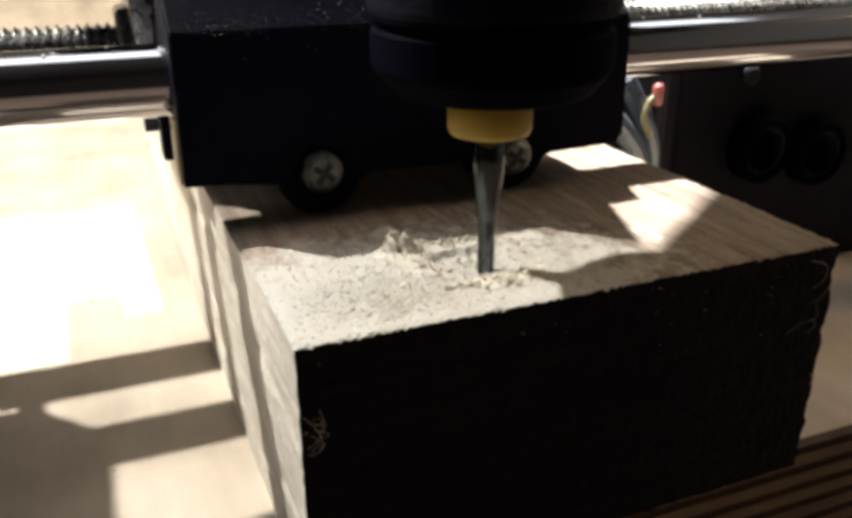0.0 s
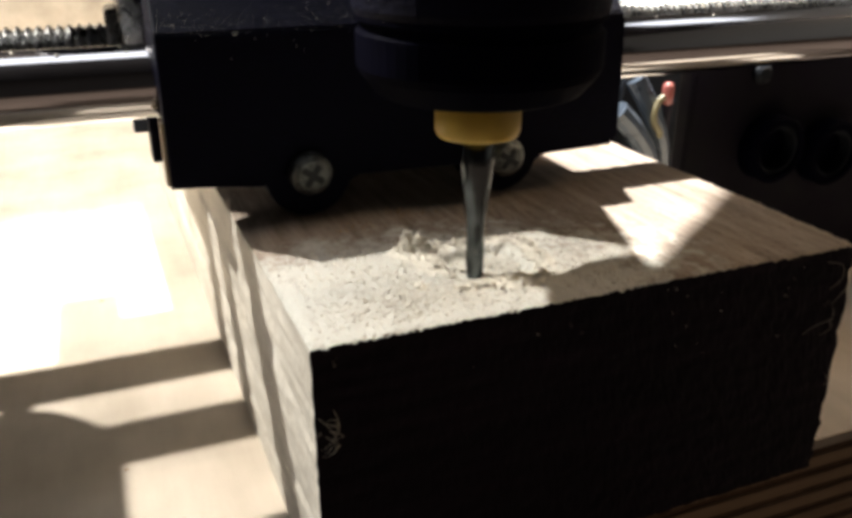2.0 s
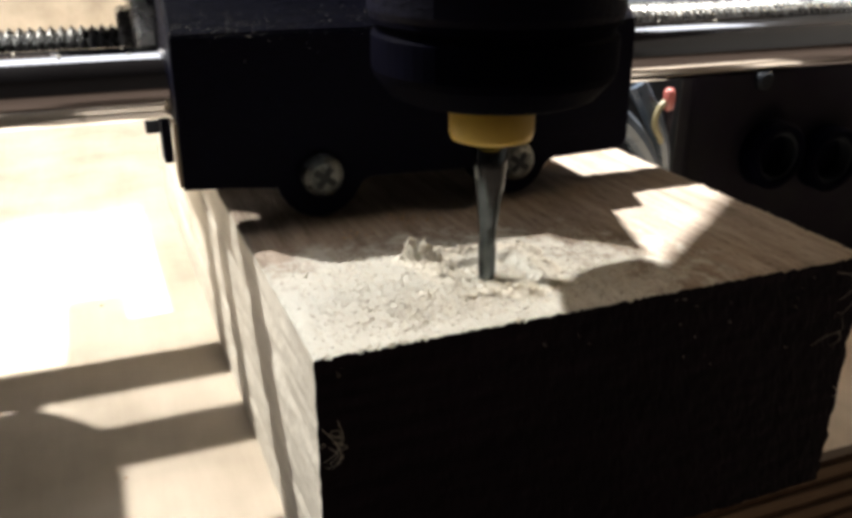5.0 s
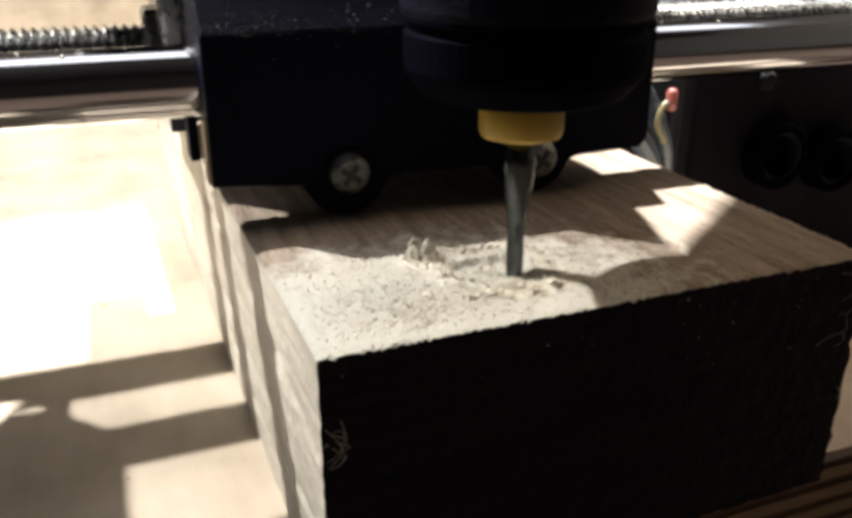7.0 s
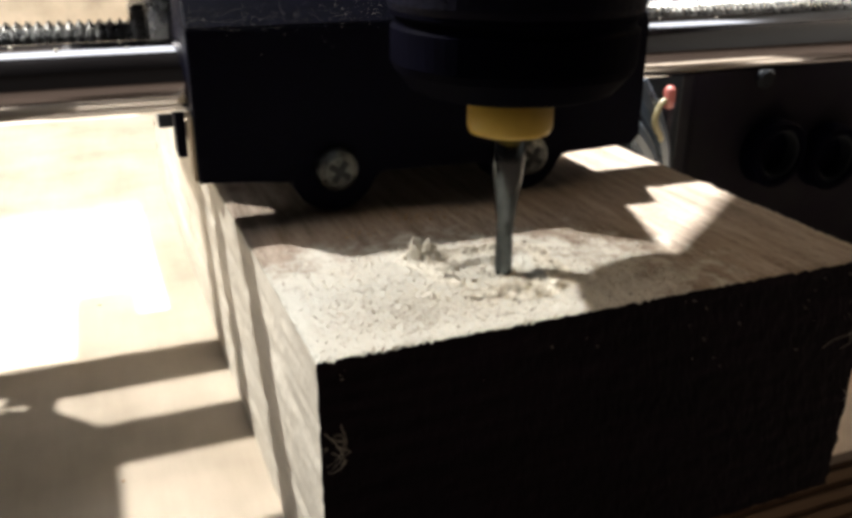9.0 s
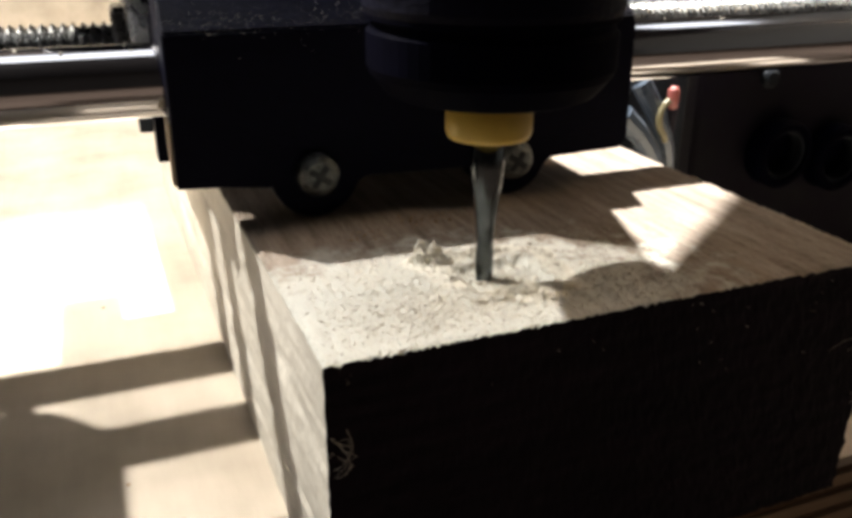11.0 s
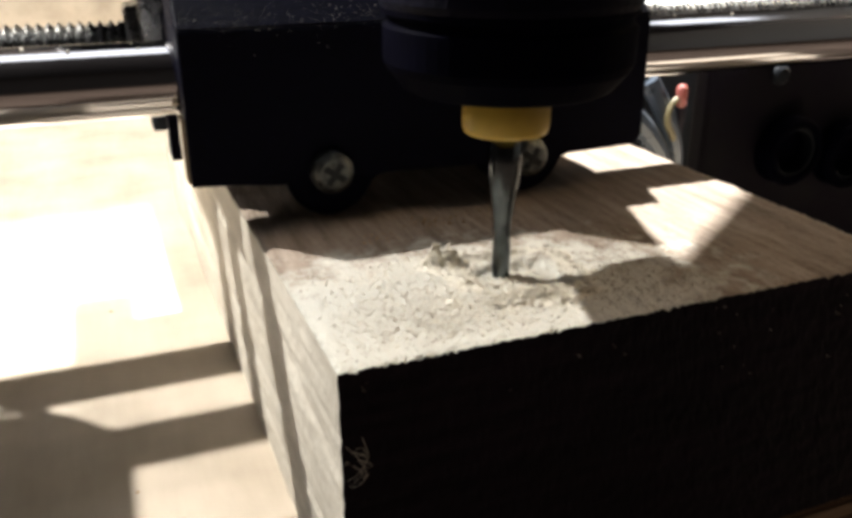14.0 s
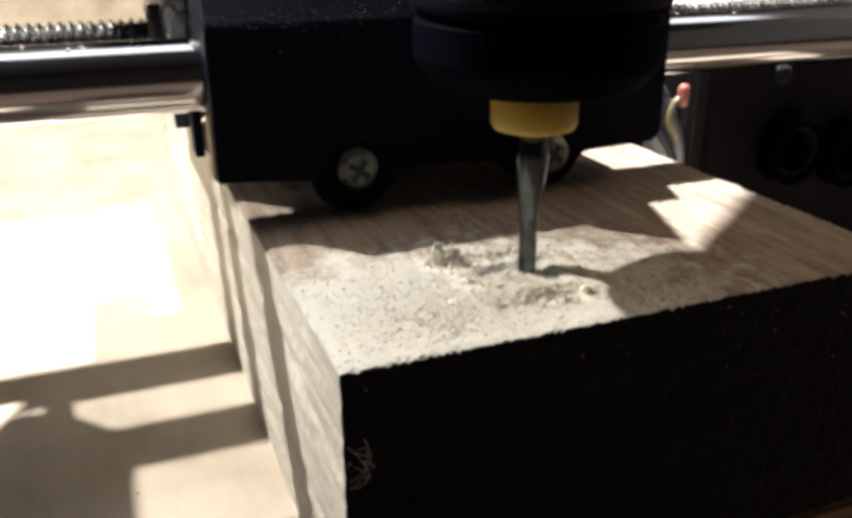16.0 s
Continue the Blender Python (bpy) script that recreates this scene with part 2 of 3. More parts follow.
tagged(part("floor", box(-1500, 1500, -1500, 930, -930, -900), M_DIM), "dark brown wooden floor of the workshop", "floor", kind="structure")


# ---- moving bed: plywood board whose edge shows its plies ----
def make_bed():
    bed = thing("machine_bed", "pale plywood board forming the sliding machine bed", "machine bed")
    part("board", box(-100, 105, -5, 318, BED_Z - 1.6, BED_Z, 0.15), M_BED, bed)
    z, dark = BED_Z - 1.6, True
    rnd = random.Random(4)
    while z > BED_Z - 20:
        h = 1.15 if dark else 1.9
        part("ply", box(-100, 105, -5 + (0.35 if dark else rnd.uniform(-0.1, 0.1)), 318, z - h, z, 0.12, 1), M_PLY_B if dark else M_PLY_A, bed)
        z -= h
        dark = not dark
    for u, v, k in ((-39.6, 21.7, 0.3), (-41, 74, 0.45), (-36, 104, 0.35)):
        part("speck", lathe([(k, 0), (k * 0.8, 0.12), (k * 0.2, 0.2)], 9, "z", (u, v, BED_Z - 0.02)), M_PLY_A, bed)
    part("carrier", box(-120, 60, 30, 300, z - 14, z, 1.0), M_PANEL, bed, "black carrier plate under the plywood")
    return bed


# ---- the wooden block being milled ----
U0, U1, V0, V1 = -22.8, 39.1, -9.6, 139.0
YAW = 0.0144


def fbm(x, y, z, oct=4):
    return noise.fractal(Vector((x, y, z)), 0.7, 2.1, oct)


def top_height(u, v):
    h = 0.10 * fbm(u * 0.9, v * 0.35, 1.3) + 0.05 * fbm(u * 3.1, v * 1.2, 7.7)
    e = min(u - U0, U1 - u, v - V0)
    if e < 1.0:
        h -= 0.3 * (1 - e) ** 2 * (0.25 + 1.5 * abs(fbm(u * 1.7, v * 1.7, 3.1)))
    # shallow milled pocket with ragged rim
    dx, dy = abs(u + 1.1) - 4.4, abs(v - 1.6) - 3.9
    d = max(dx, dy) + 0.35 * fbm(u * 1.1, v * 1.1, 9.2)
    if d < 0:
        h -= 0.72 * min(1, -d / 0.9) - 0.1 * fbm(u * 2, v * 2, 4)
    return h


def make_block():
    block = thing("wood_block", "rough sawn brown hardwood block with a fresh shallow pocket", "wood block")
    bm = bmesh.new()
    # finer grid near the cutter
    us = list(np.concatenate([np.linspace(U0, 14, 150), np.linspace(14, U1, 60)[1:]]))
    vs = list(np.concatenate([np.linspace(V0, 16, 110), np.linspace(16, V1, 90)[1:]]))
    grid = [[bm.verts.new((u, v, top_height(u, v))) for u in us] for v in vs]
    for a, b in zip(grid, grid[1:]):
        for i in range(len(us) - 1):
            bm.faces.new((a[i], a[i + 1], b[i + 1], b[i])).material_index = 0
    zs = list(np.linspace(0, -1, 34)[1:])

    def side(ring, shift, index):
        prev = ring
        for s in zs:
            row = []
            for v in ring:
                o = shift(v.co, s * -BED_Z)
                row.append(bm.verts.new((v.co.x + o[0], v.co.y + o[1], s * -BED_Z if s > -1 else BED_Z)))
            for i in range(len(ring) - 1):
                bm.faces.new((prev[i], prev[i + 1], row[i + 1], row[i])).material_index = index
            prev = row

    def jag(z):
        return (0.55 * fbm(3.3, z * 0.45, 40) + 0.25 * fbm(1.3, z * 1.9, 44)) * min(1, -z / 1.2)

    def front(co, z):
        e = min(1, (co.x - U0) / 1.0, (U1 - co.x) / 1.0, -z / 1.0)
        r = 0.16 * fbm(co.x * 0.45, z * 1.6, 5) + 0.08 * fbm(co.x * 2.2, z * 3.1, 8)
        dx = jag(z) * max(0.0, 1 - (U1 - co.x) / 2.0) + 0.2 * jag(z * 1.7 - 9) * max(0.0, 1 - (co.x - U0) / 1.0)
        return (dx, r * max(e, 0))

    def left(co, z):
        y = co.y
        e = min(1, (y - V0) / 2.0)
        g = 0.0
        for zc, w, dep, wob in ((-9.5, 1.0, 0.3, 1.3), (-20.5, 0.7, 0.25, 0.8), (-25.5, 0.5, 0.2, 0.6)):
            c = zc + wob * fbm(y * 0.035, zc, 2.0) + y * 0.05
            g += dep * math.exp(-((z - c) / w) ** 2)
        return ((g + 0.12 * fbm(y * 0.15, z * 0.9, 6)) * max(e, 0) + 0.2 * jag(z * 1.7 - 9) * max(0, 1 - (y - V0) / 3.0), 0)

    def right(co, z):
        e = min(1, (co.y - V0) / 1.0)
        return (0.12 * fbm(co.y * 0.4, z * 1.1, 12) * max(e, 0) - 0.2 * max(e, 0) + jag(z) * max(0, 1 - (co.y - V0) / 4.0), 0)

    # index 1 is the shade-dark wood: front, right and back
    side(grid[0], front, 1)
    side([r[0] for r in grid], left, 2)
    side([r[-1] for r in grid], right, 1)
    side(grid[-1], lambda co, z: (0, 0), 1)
    body = part("body", bm, [M_BLOCK, M_SHADED, M_SIDE], block)
    body.rotation_euler[2] = YAW
    return block


def make_chips(block):
    """Heaped sawdust: crumbs and curled flakes joined into one loose mass."""
    rnd = random.Random(11)
    bm = bmesh.new()

    def crumb(p, s, flat):
        q = Euler([rnd.uniform(0, 6.28) for _ in range(3)]).to_matrix()
        vs = []
        for k in ((1, 0, 0), (-1, 0, 0), (0, 1, 0), (0, -1, 0), (0, 0, flat), (0, 0, -flat)):
            vs.append(bm.verts.new(Vector(p) + q @ (Vector(k) * s * rnd.uniform(0.6, 1.3))))
        for i in (0, 1):
            for j in (2, 3):
                for k in (4, 5):
                    bm.faces.new((vs[i], vs[j], vs[k]))

    heaps = ((-7.4, 7.5, 0.85, 0.8, 160, 3.7), (-6.0, 7.2, 0.6, 0.6, 110, 2.2), (-7.6, 7.0, 1.2, 0.9, 200, 1.3), (-6.0, 6.6, 1.1, 0.8, 150, 1.1), (-8.7, 7.3, 0.7, 0.6, 70, 1.0), (-6.6, 6.5, 1.5, 1.2, 300, 1.0), (-5.0, 7.8, 1.8, 1.0, 260, 1.0), (-6.2, 3.0, 1.5, 2.4, 320, 0.8), (-1.0, 7.4, 4.5, 0.9, 520, 0.75),
             (-4.6, -3.9, 1.6, 0.55, 200, 0.75), (-9.4, -1.6, 0.6, 0.9, 120, 0.7), (0.2, -5.0, 1.7, 0.55, 260, 0.85), (3.0, -4.0, 1.3, 0.7, 200, 0.8), (-1.0, -3.4, 4.2, 0.9, 300, 0.35), (5.0, 0.4, 0.9, 2.2, 260, 0.7), (5.6, 5.0, 1.0, 1.5, 160, 0.6),
             (-1.0, 2.4, 4.6, 3.2, 700, 0.05))

    def drift(x, y):
        h = 0.0
        for u, v, su, sv, n, hgt in heaps:
            h += hgt * 0.62 * math.exp(-(((x - u) / su) ** 2 + ((y - v) / sv) ** 2) * 1.1)
        h = 3.2 * (1 - math.exp(-h / 3.2))
        if math.hypot(x + 1.2, y - 2.0) < 3.5:
            h *= 0.35
        rough = 0.75 + 0.5 * fbm(x * 1.1, y * 1.1, 20, 5) + 0.4 * fbm(x * 3.2, y * 3.2, 31, 3)
        return h * max(rough, 0.0) - 0.05

    step = 0.14
    nu, nv = int(22 / step), int(19 / step)
    rows = []
    for b in range(nv):
        row = []
        for a in range(nu):
            x, y = -13 + a * step, -6 + b * step
            h = drift(x, y)
            jit = 0.04
            row.append((bm.verts.new((x + rnd.uniform(-jit, jit), y + rnd.uniform(-jit, jit), top_height(x, y) + max(h, -0.06))), h))
        rows.append(row)
    for b in range(nv - 1):
        for a in range(nu - 1):
            q = (rows[b][a], rows[b][a + 1], rows[b + 1][a + 1], rows[b + 1][a])
            if max(k[1] for k in q) > 0:
                bm.faces.new([k[0] for k in q])
    loose = [v for v in bm.verts if not v.link_faces]
    bmesh.ops.delete(bm, geom=loose, context="VERTS")
    for u, v, su, sv, n, hgt in heaps:
        for _ in range(n // 3):
            a, b = rnd.gauss(0, 0.55), rnd.gauss(0, 0.55)
            x, y = u + a * su, v + b * sv
            z = top_height(x, y) + max(drift(x, y), 0) + rnd.uniform(-0.08, 0.12)
            crumb((x, y, z), 0.05 + 0.4 * rnd.random() ** 4, rnd.uniform(0.25, 1.0))
    for _ in range(12000):
        x, y = rnd.triangular(U0 + 0.3, 18, -12), rnd.triangular(V0 + 0.2, 12, -5)
        crumb((x, y, top_height(x, y) + 0.02), 0.03 + 0.17 * rnd.random() ** 3, rnd.uniform(0.4, 1.0))
    ob = part("sawdust", bm, M_CHIP, None)
    bm = bmesh.new()
    for _ in range(420):
        x, y = rnd.uniform(U0 + 0.5, 16), rnd.uniform(V0 + 0.3, 10)
        crumb((x, y, top_height(x, y) + 0.02), 0.04 + 0.12 * rnd.random() ** 3, rnd.uniform(0.3, 0.8))
    dark = part("dark_grit", bm, M_PLY_B, block, "dark wood crumbs scattered on the top")
    dark.rotation_euler[2] = YAW
    tagged(dark, kind="stuff")
    bm = bmesh.new()
    for cx, cy, n in ((-2.5, 19.5, 110), (-10.0, 17.0, 60), (3.0, 21.0, 40)):
        for _ in range(n):
            x, y = rnd.gauss(cx, 1.6), rnd.gauss(cy, 1.1)
            crumb((x, y, top_height(x, y) + 0.03), 0.05 + 0.2 * rnd.random() ** 3, rnd.uniform(0.3, 0.8))
    brown = part("brown_grit", bm, M_PLY_A, block, "reddish-brown crumbs lying under the carriage")
    brown.rotation_euler[2] = YAW
    tagged(brown, kind="stuff")
    ob.rotation_euler[2] = YAW
    return tagged(ob, "pale fresh sawdust heaped round the milled pocket", "sawdust", kind="stuff")


def make_drift():
    """Loose chips thrown up in front of the cutter, a crumbly low bank that grows as the cut goes on."""
    rnd = random.Random(29)
    bm = bmesh.new()
    for _ in range(2600):
        a, b = rnd.gauss(0, 0.5), rnd.gauss(0, 0.5)
        x, y = -1.2 + 4.6 * a, -2.9 + 1.5 * b
        hgt = 1.05 * math.exp(-(a * a + b * b) * 1.3) * (0.7 + 0.6 * fbm(x * 0.8, y * 0.8, 51, 3))
        z = max(hgt, 0.02) * rnd.random() ** 0.5
        r = 0.07 + 0.2 * rnd.random() ** 3
        q = Euler([rnd.uniform(0, 6.28) for _ in range(3)]).to_matrix()
        v = [bm.verts.new(Vector((x, y, z)) + q @ (Vector(k) * r * rnd.uniform(0.6, 1.3))) for k in ((1, 0, 0), (-1, 0, 0), (0, 1, 0), (0, -1, 0), (0, 0, 0.5), (0, 0, -0.5))]
        for i in (0, 1):
            for j in (2, 3):
                for k in (4, 5):
                    bm.faces.new((v[i], v[j], v[k]))
    ob = part("sawdust_bank", bm, M_CHIP)
    return tagged(ob, "pale crumbly bank of fresh chips before the cutter", "sawdust", kind="stuff")


def make_fibres(block):
    """Torn fibres hanging from the sawn front face."""
    strands = (
        [(-22.4, V0, -7.0), (-21.4, V0 - 0.7, -8.2), (-21.0, V0 - 0.8, -9.8), (-21.8, V0 - 0.5, -10.8), (-22.3, V0, -11.0)],
        [(-21.0, V0, -6.4), (-20.7, V0 - 0.6, -8.0), (-21.6, V0 - 0.8, -9.3), (-22.4, V0 - 0.3, -10.2)],
        [(-21.9, V0, -9.0), (-21.2, V0 - 0.5, -9.6), (-22.1, V0 - 0.6, -10.4)],
        [(35.2, V0, -1.6), (36.6, V0 - 0.8, -1.9), (36.9, V0 - 0.8, -3.6), (36.0, V0 - 0.2, -5.0)],
        [(38.6, V0, -3.0), (38.3, V0 - 0.7, -4.4), (37.3, V0 - 0.8, -5.4), (37.0, V0, -7.2)],
        [(33.5, V0, -10.2), (34.4, V0 - 0.8, -8.8), (36.4, V0 - 1.0, -8.3), (37.4, V0, -7.4)],
        [(36.2, V0 - 0.9, -8.4), (36.5, V0 - 0.9, -9.6), (36.3, V0, -10.8)],
        [(38.4, V0, -16.5), (38.8, V0 - 0.4, -17.2), (38.5, V0, -18.0)],
    )
    rnd = random.Random(17)
    knot = []
    for _ in range(5):
        p = Vector((-21.9 + rnd.uniform(-0.6, 0.9), V0, -9 + rnd.uniform(-2.2, 2.4)))
        line = [p]
        for k in range(3):
            line.append(line[-1] + Vector((rnd.uniform(-0.7, 0.7), rnd.uniform(-0.35, -0.02) if k < 1 else rnd.uniform(-0.1, 0.1), rnd.uniform(-0.9, 0.5))))
        knot.append([tuple(q) for q in line])
    for s in strands + tuple(knot):
        ob = part("torn_fibre", tube(curve_points(s), 0.042, 5, 0.5), M_CHIP, block, "thin pale torn wood fibre")
        ob.rotation_euler[2] = YAW
    rnd = random.Random(3)
    for _ in range(26):
        u, z = rnd.uniform(U0 + 1, U1 - 1), -abs(rnd.gauss(0, 5)) - 0.3
        ob = part("splinter", tube([(u, V0 + 0.1, z), (u + rnd.uniform(-0.4, 0.4), V0 - 0.15, z - rnd.uniform(0.03, 0.3))], rnd.uniform(0.02, 0.08), 5, 0.4), M_CHIP, block)
        ob.rotation_euler[2] = YAW


# ---- gantry: two guide rods, a threaded spindle and the end upright ----
ROD_Y, SCREW_Y, ROD2_Y, ROD_Z = 28.5, 51.0, 65.8, 16.2


def make_gantry():
    for y, z, lab in ((ROD_Y, ROD_Z, "polished round steel guide rod along the gantry"), (ROD2_Y, 13.6, "polished round steel guide rod behind the threaded rod")):
        ob = part("guide_rod", lathe([(3.7, -230), (4.1, -229.6), (4.1, -229.5), (4.1, -228), (4.1, 198), (4.1, 199.5), (4.1, 199.6), (3.7, 200)], 96, "x", (0, y, z)), M_STEEL, None, smooth=True)
        tagged(ob, lab, "guide rod", group="gantry guide rods")
    # threaded rod: one continuous helix of V-shaped thread
    pitch, seg, x0, x1 = 1.25, 20, -120.0, 130.0
    bm = bmesh.new()
    rows = int((x1 - x0) / pitch) * 4
    rings = []
    for r in range(rows + 1):
        ring = []
        for i in range(seg):
            a = 2 * math.pi * i / seg
            ph = (r / 4 + i / seg) % 1
            rad = 3.95 - 0.75 * abs(ph * 2 - 1)
            ring.append(bm.verts.new((x0 + r * pitch / 4, SCREW_Y + rad * math.cos(a), 16.4 + rad * math.sin(a))))
        rings.append(ring)
    for a, b in zip(rings, rings[1:]):
        for i in range(seg):
            bm.faces.new((a[i], a[(i + 1) % seg], b[(i + 1) % seg], b[i]))
    bm.faces.new(rings[0])
    bm.faces.new(rings[-1])
    ob = part("threaded_rod", bm, M_THREAD, None)
    tagged(ob, "zinc-plated threaded steel rod driving the tool carriage", "threaded rod")
    up = thing("gantry_upright", "dull black gantry plate with two round bosses", "gantry upright")
    part("panel", box(55.5, 205, 41, 45, -29.6, 10.5, 0.8), M_PANEL, up)
    for x, z in ((72.8, -5.0), (86.0, -7.0)):
        boss = part("boss", lathe([(6.0, 0), (6.0, -3), (5.4, -3.6), (4.4, -3.6), (4.4, -0.4), (0, -0.4)], 40, "y", (x, 41, z)), M_NUT, up, smooth=False)
        # bosses stand for holes; the lighter lining puts in each bore's lit wall
        part("lit_bore_lining", sleeve(4.4, 3.8, -3.0, -0.5, (x, 41, z)), M_BOX, boss, "lighter lining standing for the lit wall of the bore")
    part("panel_screw", lathe([(1.7, 0), (1.7, -0.7), (1.2, -1.2), (0, -1.3)], 20, "y", (69.4, 41, 8.0)), M_BOX, up, "small dull screw head")


def make_left_upright():
    """The gantry's other end: a rounded block clamped on the rods, standing beside the bed."""
    up = thing("gantry_upright", "black rounded gantry upright holding the rod ends", "gantry upright")
    plan = [(-107, 63)] + [(-74.6 + 11 * math.cos(radians(a)), 52 + 11 * math.sin(radians(a))) for a in range(90, -1, -10)] + \
        [(-72.6 + 9 * math.cos(radians(a)), 29 + 9 * math.sin(radians(a))) for a in range(0, -91, -10)] + [(-107, 20)]
    bm = bmesh.new()
    low, high = [[bm.verts.new((x, y, z)) for x, y in plan] for z in (18.0, 22.5)]
    bm.faces.new(low)
    bm.faces.new(high)
    for i in range(len(plan)):
        j = (i + 1) % len(plan)
        bm.faces.new((low[i], low[j], high[j], high[i]))
    part("rod_clamp", bm, M_BLACK, up)
    part("side_plate", box(-205, -107.2, 20, 70, -72, 24, 1.5), M_BLACK, up)


def make_light_stop():
    """An unseen board over the back of the bench, added so its edge cuts the spot's light on the far bed."""
    shelf = thing("light_stop_board", "unseen dark board on posts, added to stop the spot's far light", "shelf")
    part("board", box(-320, 320, 225, 331, 300, 312, 1.0), M_TABLE, shelf)
    for x in (-310, 310):
        part("post", box(x - 8, x + 8, 300, 316, -72, 300, 1.0), M_TABLE, shelf)


def make_rod_dust():
    """Single grains of sawdust lying on the front guide rod."""
    rnd = random.Random(8)
    bm = bmesh.new()
    for x, a in ((-32.6, 118), (-39.6, 118), (-33.2, 100), (-44.0, 104), (-52.0, 112), (37, 100), (46, 112), (58, 96), (66, 110)):
        b = bmesh.ops.create_icosphere(bm, subdivisions=1, radius=rnd.uniform(0.14, 0.24))
        bmesh.ops.translate(bm, verts=b["verts"], vec=(x, ROD_Y + 4.15 * math.cos(radians(a)), ROD_Z + 4.15 * math.sin(radians(a))))
    tagged(part("rod_dust", bm, M_CHIP), "pale sawdust grains lying on the guide rod", "sawdust", kind="stuff")


def make_wires():
    w = thing("cable_bundle", "red, yellow and grey cables bundled behind the machine", "cables")
    part("grey_cable", tube(curve_points([(72, 92, -29.3), (73, 92, -12), (76, 93, -4), (79, 95, 6)]), 2.2, 10), M_BLUE, w, "pale blue-grey sheathed cable")
    part("pale_sleeve", tube(curve_points([(84, 88, -29.3), (82, 87, -20), (77, 86, -13), (72, 86, -8)]), 2.6, 10), M_BLUE, w)
    part("yellow_wire", tube(curve_points([(85, 86, -5.5), (83.2, 86, -6.8), (82.2, 86, -9.5), (82.6, 86, -12.0), (84.0, 86, -14.0), (85.5, 87.5, -15.5)]), 0.75, 8), M_GOLD, w, "thin yellow wire")
    part("red_plug", lathe([(0.7, -3.0), (1.2, -2.6), (1.35, 1.2), (0.8, 2.1)], 16, "z", (85.4, 86, -4.8)), M_RED, w, "small red plastic plug", smooth=True)
    part("grey_cable", tube(curve_points([(89, 91, -29.3), (88.4, 90.5, -22), (86.5, 89.5, -16), (83, 89, -9), (79, 90, -2)]), 2.4, 10), M_BLUE, w, "pale blue-grey sheathed cable")
    # added box that hides the bright bed and darkens the ground behind the cables
    box_thing = thing("dark_backing", "dark blue-grey box added as dark ground behind the cables", "control box")
    part("housing", box(64, 112, 100, 140, BED_Z + 0.05, 11.5, 1.5), M_BOX, box_thing)
    part("lid", box(63.4, 112.6, 99.4, 140.6, 11.5, 13.5, 0.6), M_BOX, box_thing)
    part("dark_wire", tube(curve_points([(87, 90, -29.3), (87.5, 90, -20), (87.5, 89, -14), (86.6, 87, -7)]), 1.2, 8), M_PANEL, w)


def make_spot_blocker():
    """An unseen small bent shade on a gooseneck, standing on the gantry upright, added to cut the right lamp's beam.
    """
    lamp = thing("spot_blocker", "unseen black plate on a gooseneck, added to cut the spot's beam", "lamp shade")
    ax, ay, bx, by = 60.6, 56.7, 21.2, 28.5
    nx, ny = 0.582, -0.813
    bm = bmesh.new()
    low = [bm.verts.new((x, y, z)) for x, y, z in ((ax, ay, 80), (bx, by, 80), (bx + nx * 80, by + ny * 80, 84), (ax + nx * 80, ay + ny * 80, 84))]
    top = [bm.verts.new(v.co + Vector((0, 0, 1.2))) for v in low]
    bm.faces.new(low)
    bm.faces.new(top[::-1])
    for i in range(4):
        j = (i + 1) % 4
        bm.faces.new((low[i], low[j], top[j], top[i]))
    part("shade", bm, M_PANEL, lamp)
    # extra flap, added to keep the spot off the bed at the right
    wing = box(0, 37, -15, 0, 80, 81.2, 0.2, 1)
    bmesh.ops.rotate(wing, verts=wing.verts, cent=(0, 0, 0), matrix=Matrix.Rotation(math.atan2(by - ay, bx - ax) + math.pi, 3, "Z"))
    bmesh.ops.translate(wing, verts=wing.verts, vec=(ax, ay, 0))
    part("side_flap", wing, M_PANEL, lamp)
    part("gooseneck", tube(curve_points([(165, 43, 10.4), (165, 43, 40), (155, 30, 78), (100, 2, 83.5)]), 3.0, 10), M_PANEL, lamp)


# ---- tool carriage ----
FACE = 21.4


